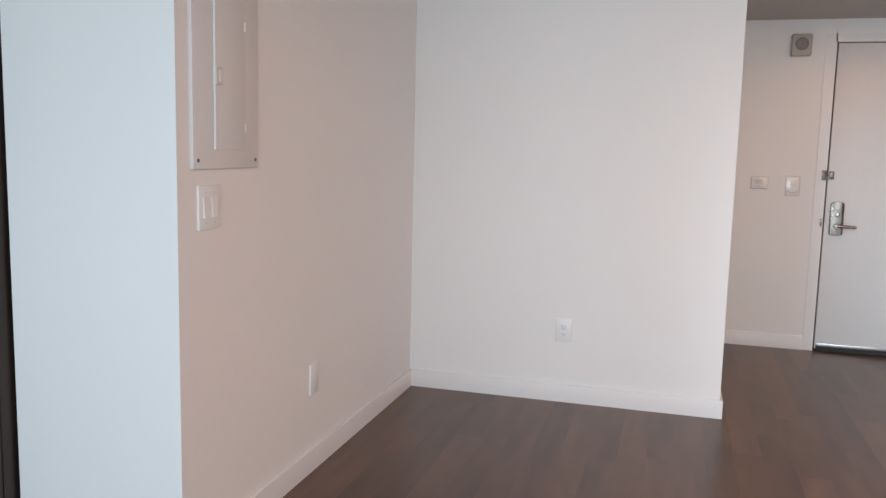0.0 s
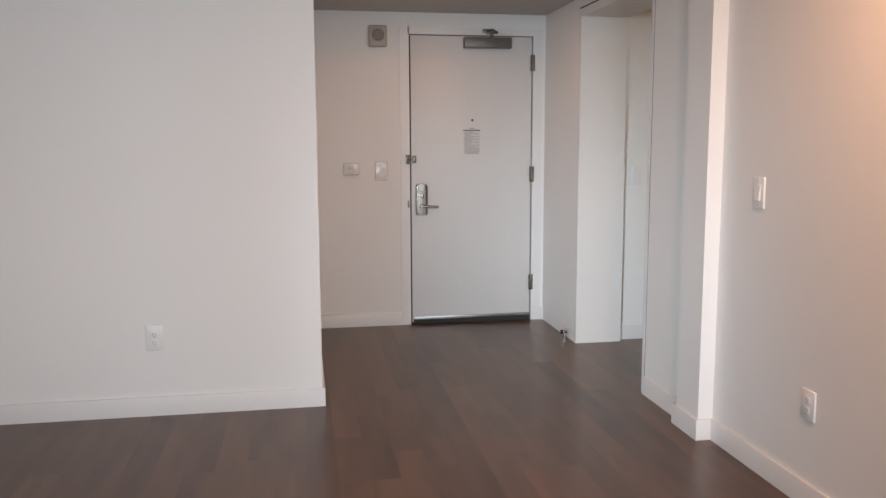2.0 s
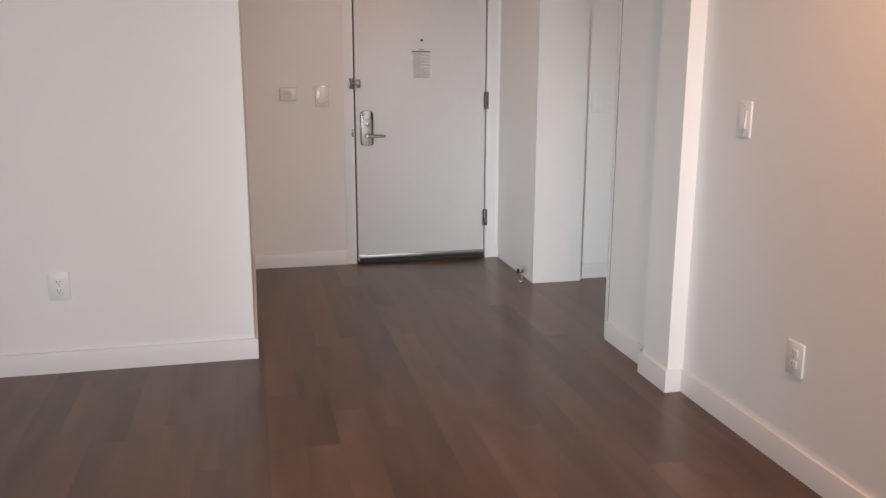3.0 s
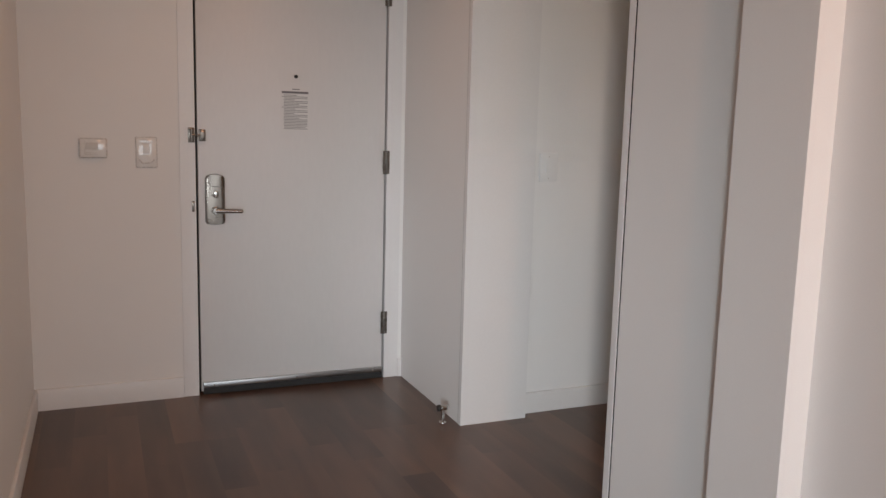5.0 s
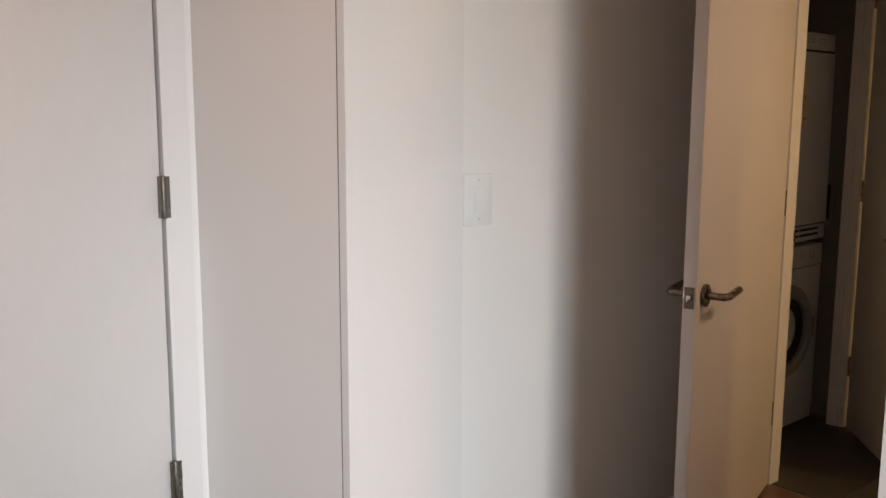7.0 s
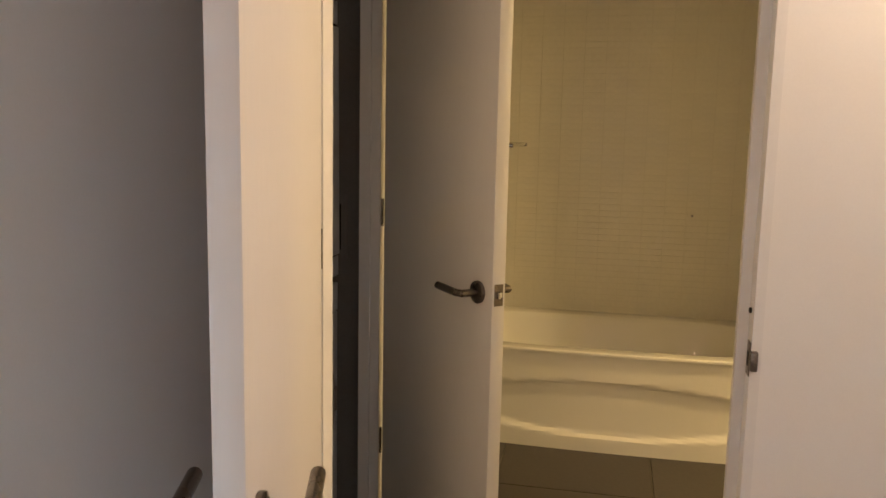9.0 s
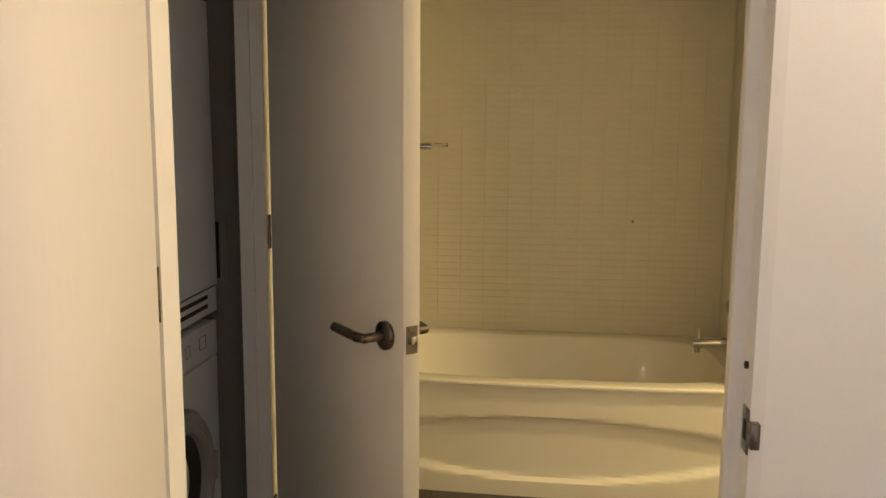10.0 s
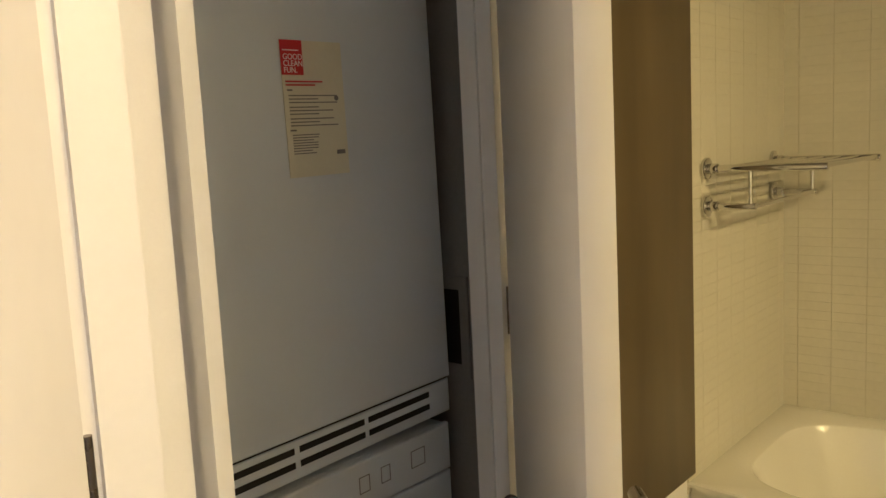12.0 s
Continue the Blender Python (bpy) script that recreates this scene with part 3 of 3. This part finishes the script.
part("plate", rounded((-.012, .022, -.001, .0025, -.035, .035), .001), M_NICKEL, sb)
part("hole", boxes((-.004, .012, .002, .0032, -.015, .015)), M_GAP, sb)
part("lip", rounded((-.030, -.010, -.012, .002, -.02, .02), .002), M_NICKEL, sb)
sil = thing("door_silencer", pose(2.885, BY0, .975), "small dark rubber silencer on the frame", "bumper")
part("button", cyl((0, -.001, 0), (0, .005, 0), .006, 14, bevel=.001), M_RUBBER, sil)
sc = thing("strike_plate", pose(3.060, -.700, .918), "dark metal strike plate on the closet frame", "strike")
part("plate", rounded((-.012, .004, -.0185, .014, -.021, .021), .001), M_DARKMETAL, sc)


# ---- stacked laundry machines ----
WX0, WX1, WY = 3.095, 3.697, -.524


def machine_body(t, z0, z1, depth=.58):
    bm = boxes((0, WX1 - WX0, .012, depth, z0, z1))
    es = [e for e in bm.edges if all(v.co.z > z1 - .001 for v in e.verts)] + [e for e in bm.edges if abs(e.verts[0].co.z - e.verts[1].co.z) > .1]
    bmesh.ops.bevel(bm, geom=es, offset=.010, segments=3, profile=.5, affect='EDGES')
    return part("cabinet", bm, M_WASHER, t)


def panel(lim, r=.008):
    bm = boxes(lim)
    es = [e for e in bm.edges if all(v.co.y < lim[2] + .001 for v in e.verts)]
    bmesh.ops.bevel(bm, geom=es, offset=r, segments=3, profile=.5, affect='EDGES')
    return bm


def outline(parent, x0, x1, z0, z1, y, label="button"):
    w = .0014
    part(label, boxes((x0, x1, y - .001, y, z0, z0 + w), (x0, x1, y - .001, y, z1 - w, z1), (x0, x0 + w, y - .001, y, z0, z1), (x1 - w, x1, y - .001, y, z0, z1)), M_INK, parent)


W = WX1 - WX0
washer = thing("washing_machine", pose(WX0, WY, 0), "white front-loading washing machine under the dryer", "washing machine")
machine_body(washer, .015, .822)
cp = part("control_panel", panel((.002, W - .002, 0, .014, .728, .822), .006), M_WASHER, washer)
fp = part("front_panel", panel((.002, W - .002, .002, .014, .06, .724), .004), M_WASHER, washer)
part("kick_panel", boxes((.004, W - .004, .008, .02, .015, .057)), M_WASHER, washer)
for x in (.04, W - .04):
    for y in (.05, .53):
        part("foot", cyl((x, y, 0), (x, y, .02), .02, 14), M_RUBBER, washer)
outline(cp, .347, .373, .763, .794, 0)
outline(cp, .402, .426, .764, .795, 0)
outline(cp, .483, .522, .764, .798, 0, "display")
part("detergent_drawer", rounded((.03, .19, -.002, .004, .742, .808), .003), M_WASHER, cp)


def ring_bm(cx, cz, profile, n=48):
    bm = bmesh.new()
    vs = [[bm.verts.new((cx + r * math.cos(2 * math.pi * k / n), y, cz + r * math.sin(2 * math.pi * k / n))) for r, y in profile] for k in range(n)]
    for k in range(n):
        for j in range(len(profile) - 1):
            bm.faces.new((vs[k][j], vs[(k + 1) % n][j], vs[(k + 1) % n][j + 1], vs[k][j + 1]))
    return bm


dr = part("porthole_door", ring_bm(.295, .46, [(.205, .003), (.205, -.018), (.195, -.03), (.165, -.034), (.150, -.026), (.145, -.005)]), M_GREY, washer, "grey ring of the porthole door")
part("glass", ring_bm(.295, .46, [(.147, -.012), (.13, -.004), (.09, .006), (.04, .010), (.001, .011)]), M_GLASSDARK, dr, "dark bowl glass")
part("door_grip", rounded((.47, .495, -.036, -.02, .42, .50), .004), M_GREY, dr)

dryer = thing("tumble_dryer", pose(WX0 + .006, WY, .831, 0, -1.0, 0), "white tumble dryer stacked on the washing machine", "tumble dryer")
machine_body(dryer, .004, .885)
vp = part("vent_panel", panel((.002, W - .002, 0, .014, .004, .071), .005), M_WASHER, dryer)
for z in (.030, .054):
    for x0, x1 in ((.03, .205), (.216, .364), (.374, .538)):
        sl = part("vent_slot", boxes((x0, x1, -.0008, .003, z - .0055, z + .0055)), M_GAP, vp)
part("front_door", panel((.002, W - .002, -.004, .013, .076, .806), .004), M_WASHER, dryer, "flat white dryer door")
cd = part("control_panel", panel((.002, W - .002, -.001, .014, .814, .886), .006), M_WASHER, dryer)
outline(cd, .337, .360, .842, .862, -.001)
outline(cd, .386, .409, .842, .862, -.001)
outline(cd, .464, .509, .842, .862, -.001, "display")
part("seam", boxes((.004, W - .004, .004, .012, .804, .816)), M_GAP, dryer)
part("door_seam", boxes((.004, W - .004, .004, .012, .070, .078)), M_GAP, dryer)


def text_mesh(body, size, name, mat, parent, m, label=""):
    c = bpy.data.curves.new(name, 'FONT')
    c.body, c.size, c.extrude = body, size, .0003
    c.space_line = .82
    tmp = new(name + "_curve", c)
    me = bpy.data.meshes.new_from_object(tmp.evaluated_get(bpy.context.evaluated_depsgraph_get()))
    bpy.data.objects.remove(tmp)
    me.materials.clear()
    me.materials.append(mat)
    ob = new(name, me)
    ob.parent = parent
    ob.matrix_local = m
    return tagged(ob, label)


def dryer_label():
    """Cream instruction sticker with a red block, upper left corner at 0, 0."""
    t = thing("instruction_sticker", pose(3.330, WY - .0055, 1.545, 0, -1.0, 0), "cream instruction sticker with a red block on the dryer", "sticker")
    part("sheet", boxes((0, .128, -.0008, 0, -.215, 0)), M_CREAM, t)
    red = part("red_block", boxes((0, .044, -.0016, -.0008, -.054, .0)), M_RED, t, "red printed block")
    text_mesh("GOOD.\nCLEAN.\nFUN.", .0125, "lettering", M_PLASTIC, red, pose(.004, -.0017, -.030, 90))
    part("block_rule", boxes((.004, .036, -.0022, -.0016, -.0165, -.0150)), M_PLASTIC, red)
    for z, x1 in ((-.064, .082), (-.0695, .066)):
        part("red_line", boxes((.006, x1, -.0016, -.0008, z - .0013, z + .0013)), M_RED, t)
    rng = random.Random(2)
    for k in range(9):
        z = -.086 - k * .0054 - (k // 3) * .002
        part("text_line", boxes((.010, .10 + rng.random() * .012 if k % 2 == 0 else .07, -.0016, -.0008, z - .0009, z + .0009)), M_INK, t)
    for z, x1 in ((-.0775, .018), (-.1405, .020)):
        part("small_heading", boxes((.008, x1, -.0016, -.0008, z - .0013, z + .0013)), M_INK, t)
    for k in range(8):
        z = -.148 - k * .0042
        part("text_line", boxes((.012, .045 + rng.random() * .03, -.0016, -.0008, z - .0008, z + .0008)), M_INK, t)
    part("emblem", cyl((.110, -.0008, -.090), (.110, -.0017, -.090), .0045, 12), M_INK, t)
    part("mark", boxes((.103, .121, -.0016, -.0008, -.182, -.175)), M_INK, t)


dryer_label()
vent = thing("supply_box", pose(3.765, -.505, 1.0), "white recessed supply box on the closet wall", "supply box")
# rim shares the closet walls' grey, darkened for shade
part("rim", boxes((-.006, .001, -.028, .085, -.105, -.078), (-.006, .001, -.028, .085, .078, .105), (-.006, .001, -.028, -.006, -.078, .078), (-.006, .001, .065, .085, -.078, .078)), M_CLOSET_SHADE, vent)
part("recess", boxes((-.003, .001, -.006, .065, -.078, .078)), M_GAP, vent)

# ---- bathroom ----
def bathtub():
    t = thing("bathtub", pose(0, 0, 0), "glossy white built-in bathtub with a curved apron", "bathtub")
    x0, x1, y0, y1, zr = 4.51, XT, YT, YN, .436
    cy, hl = (y0 + y1) / 2, (y1 - y0) / 2

    def front(y):
        return x0 - .03 * (1 - ((y - cy) / hl) ** 2)
    n = 40
    ys = [y0 + (y1 - y0) * k / n for k in range(n + 1)]
    # apron with a raised lens-shaped field
    bm = bmesh.new()
    rows = 36
    grid = []
    for i in range(rows + 1):
        z = (zr - .012) * i / rows
        line = []
        for y in ys:
            u = (y - cy) / hl
            top, bot = .297 - .09 * u * u, .064 + .10 * u * u
            d = min(top - z, z - bot)
            s = max(0.0, min(1.0, d / .016 + .5))
            s = s * s * (3 - 2 * s)
            line.append(bm.verts.new((front(y) + .018 + .02 * s, y, z)))
        grid.append(line)
    for i in range(rows):
        for k in range(n):
            bm.faces.new((grid[i][k], grid[i][k + 1], grid[i + 1][k + 1], grid[i + 1][k]))
    part("apron", bm, M_TUB, t)
    # rim and bowl: rings from the outer edge inwards and down
    bm = bmesh.new()
    rings = []
    m = 72
    def outer(k):
        a = 2 * math.pi * k / m
        c, s = math.cos(a), math.sin(a)
        f = 1 / max(abs(c), abs(s))
        y = cy + hl * s * f
        w = x1 - front(y)
        return Vector(((x1 + front(y)) / 2 + w / 2 * c * f, y))
    centre = Vector(((x0 + x1) / 2 - .01, cy))
    def bowl(k, rx, ry):
        a = 2 * math.pi * k / m
        c, s = math.cos(a), math.sin(a)
        e = 2 / 4.2
        return centre + Vector((rx * math.copysign(abs(c) ** e, c), ry * math.copysign(abs(s) ** e, s)))
    levels = []
    levels.append([Vector((*outer(k), zr - .014)) for k in range(m)])
    levels.append([Vector((*outer(k), zr - .005)) for k in range(m)])
    levels.append([Vector((*(outer(k) * .99 + centre * .01), zr)) for k in range(m)])
    for rx, ry, z in ((.345, .69, zr), (.330, .675, zr - .006), (.318, .66, zr - .03), (.285, .60, zr - .22), (.25, .54, zr - .31), (.18, .45, zr - .335), (.01, .02, zr - .34)):
        levels.append([Vector((*bowl(k, rx, ry), z)) for k in range(m)])
    vv = [[bm.verts.new(p) for p in lv] for lv in levels]
    for a, b in zip(vv, vv[1:]):
        for k in range(m):
            bm.faces.new((a[k], a[(k + 1) % m], b[(k + 1) % m], b[k]))
    bm.faces.new(vv[-1])
    part("basin", bm, M_TUB, t)
    part("drain", cyl((4.87, -2.0, .072), (4.87, -2.0, .078), .025, 20), M_CHROME, t)
    part("overflow", cyl((4.87, -2.085, .30), (4.87, -2.07, .30), .035, 24, bevel=.003), M_CHROME, t)


bathtub()
spout = thing("bath_spout", pose(4.875, YT, .518), "chrome bath spout on the end wall", "spout")
part("flange", cyl((0, 0, 0), (0, .012, 0), .032, 24, bevel=.003), M_CHROME, spout)
part("pipe", cyl((0, .01, 0), (0, .20, -.012), .021, 24, .019, bevel=.004), M_CHROME, spout)
part("outlet", cyl((0, .185, -.01), (0, .185, -.045), .016, 18), M_CHROME, spout)
part("diverter", cyl((0, .175, .005), (0, .175, .05), .006, 12), M_CHROME, spout)
valve = thing("bath_valve", pose(4.87, YT, .66), "chrome bath mixer valve on the end wall", "valve")
part("escutcheon", cyl((0, 0, 0), (0, .01, 0), .075, 32, bevel=.003), M_CHROME, valve)
part("handle", cyl((0, .01, 0), (0, .075, 0), .024, 24, bevel=.004), M_CHROME, valve)


def towel_shelf():
    t = thing("towel_shelf", pose(0, YN - .009, 1.273), "chrome towel shelf with a bar below on the tiled wall", "towel shelf")
    for x in (4.632, 5.168):
        arm = part("arm", cyl((x, 0, 0), (x, -.309, 0), .010, 16, bevel=.002), M_CHROME, t)
        for z in (0, -.10):
            fl = part("flange", cyl((x, .002, z), (x, -.010, z), .030, 24, bevel=.003), M_CHROME, t)
            part("collar", cyl((x, -.01, z), (x, -.035, z), .014, 18, bevel=.002), M_CHROME, fl)
        part("lower_arm", cyl((x, 0, -.10), (x, -.135, -.10), .009, 16, bevel=.002), M_CHROME, t)
        part("post", cyl((x, -.12, -.10), (x, -.12, 0), .006, 12), M_CHROME, t)
    for k in range(6):
        y = -.055 - k * .049
        part("slat", cyl((4.632, y, .002), (5.168, y, .002), .006, 12), M_CHROME, t)
    part("towel_bar", cyl((4.632, -.125, -.10), (5.168, -.125, -.10), .007, 14), M_CHROME, t)


towel_shelf()
wc = thing("wall_cabinet", pose(4.262, YN, 0), "brown wood-veneer wall cabinet next to the bathtub", "cabinet")
part("carcass", rounded((-.23, .23, -.012, .002, .475, 2.15), .001), M_CAB, wc)
part("cabinet_door", rounded((-.232, .232, -.032, -.013, .473, 2.152), .0015), M_CAB, wc)


# ---- floor planks, one object each on shared meshes ----
def chamfered(lx, ly, t, c):
    """A thin board on z<=0 with chamfered upper edges; centred."""
    bm = bmesh.new()
    a = [bm.verts.new((sx * lx / 2, sy * ly / 2, -t)) for sx, sy in ((-1, -1), (1, -1), (1, 1), (-1, 1))]
    b = [bm.verts.new((sx * lx / 2, sy * ly / 2, -c)) for sx, sy in ((-1, -1), (1, -1), (1, 1), (-1, 1))]
    d = [bm.verts.new((sx * (lx / 2 - c), sy * (ly / 2 - c), 0)) for sx, sy in ((-1, -1), (1, -1), (1, 1), (-1, 1))]
    for lo, hi in ((a, b), (b, d)):
        for k in range(4):
            bm.faces.new((lo[k], lo[(k + 1) % 4], hi[(k + 1) % 4], hi[k]))
    bm.faces.new(d)
    bm.faces.new(a[::-1])
    return bm


def as_mesh(name, bm, mat):
    me = bpy.data.meshes.new(name)
    bm.to_mesh(me)
    bm.free()
    me.materials.append(mat)
    return me


def put_piece(name, me, parent, m):
    ob = new(name, me)
    ob.parent = parent
    ob.matrix_local = m
    return ob


PLANK = .127
floor_ob = bpy.data.objects["floor"]
plank_meshes = {}


def plank(x, y0, y1, w=PLANK):
    key = (round(w, 3), round(y1 - y0, 2))
    if key not in plank_meshes:
        plank_meshes[key] = as_mesh("plank", boxes((-w / 2, w / 2, -key[1] / 2, key[1] / 2, -.012, 0)), M_FLOOR)
    put_piece("plank", plank_meshes[key], floor_ob, Matrix.Translation((x, (y0 + y1) / 2, 0)))


rng = random.Random(11)


def plank_row(x, ya, yb):
    y = ya - rng.choice((0, .3, .6, .9))
    while y < yb:
        ln = rng.choice((.5, .8, 1.1, 1.5))
        y1 = min(y + ln, yb)
        y0 = max(y, ya)
        if y1 - y0 > .05:
            plank(x, y0, y1)
        y += ln


x = -5.25 + PLANK / 2
while x < XB0 + .02:
    if x > 1.2:
        plank_row(x, -2.35, -.6)
    elif x < XL - .2:
        plank_row(x, YB, -3.7)
    elif x < XH - .15:
        plank_row(x, YB, -1.6)
    else:
        plank_row(x, YB, .05)
    x += PLANK
# the living room's far end, beside the hall
while x > 1.2:
    x -= PLANK
x += PLANK
while x < 3.42:
    plank_row(x, YB, -4.8)
    x += PLANK

bath_floor = bpy.data.objects["floor_bath"]
me_ft = as_mesh("floor_tile", chamfered(1.196, .596, .006, .001), M_FTILE)
for i in range(2):
    for j in range(7):
        put_piece("floor_tile", me_ft, bath_floor, Matrix.Translation((3.494 + i * 1.2, -3.108 + j * .6, .0)))

# ---- stacked wall tiles: the band in view as single pieces, the rest joined ----
TW, TH = .1045, .0305
tub_wall = bpy.data.objects["wall_tub"]
me_t = as_mesh("tile", chamfered(TW - .0015, TH - .0003, .002, .00025), M_TILE)


def tile_wall(parent, origin, right, normal, cols, z0, z1, single=None):
    """Tiles from origin along right; normal points into the room."""
    r, n_ = Vector(right), Vector(normal)
    rot = Matrix((r, Vector((0, 0, 1)), n_)).transposed().to_4x4()
    verts, faces = [], []
    base = [v.co.copy() for v in me_t.vertices]
    polys = [tuple(p.vertices) for p in me_t.polygons]
    z = z0 + TH / 2
    while z < z1:
        for c in range(cols):
            p = Vector(origin) + r * (TW * (c + .5)) + Vector((0, 0, z)) + n_ * .002
            m = Matrix.Translation(p) @ rot
            if single and single[0] < z < single[1]:
                put_piece("tile", me_t, parent, m)
            else:
                o = len(verts)
                verts += [m @ v for v in base]
                faces += [tuple(o + i for i in f) for f in polys]
        z += TH
    me = bpy.data.meshes.new("tile_field")
    me.from_pydata(verts, [], faces)
    me.materials.append(M_TILE)
    ob = new("tile_field", me)
    ob.parent = parent
    tagged(ob, "cream stacked wall tiles", kind="stuff")


tile_wall(tub_wall, (XT, YN + .0525, 0), (0, -1, 0), (-1, 0, 0), 15, .405, ZH, (.95, 1.55))
structure("tile_bed_north", boxes((4.51, XT, YN - .003, YN, .40, ZH)), M_GROUT, "tiled side wall over the bathtub")
tile_wall(bpy.data.objects["tile_bed_north"], (4.51, YN - .003, 0), (1, 0, 0), (0, -1, 0), 8, .405, ZH)
structure("tile_bed_south", boxes((4.50, XT, YT, YT + .003, .40, ZH)), M_GROUT, "tiled end wall over the bathtub")
tile_wall(bpy.data.objects["tile_bed_south"], (XT, YT + .003, 0), (-1, 0, 0), (0, 1, 0), 8, .405, ZH)
mark = thing("anchor_hole", pose(XT - .004, -1.785, .943), "small dark anchor hole in the tiled wall", "hole")
part("plug", cyl((.001, 0, 0), (-.0015, 0, 0), .006, 14, bevel=.001), M_GREY, mark)
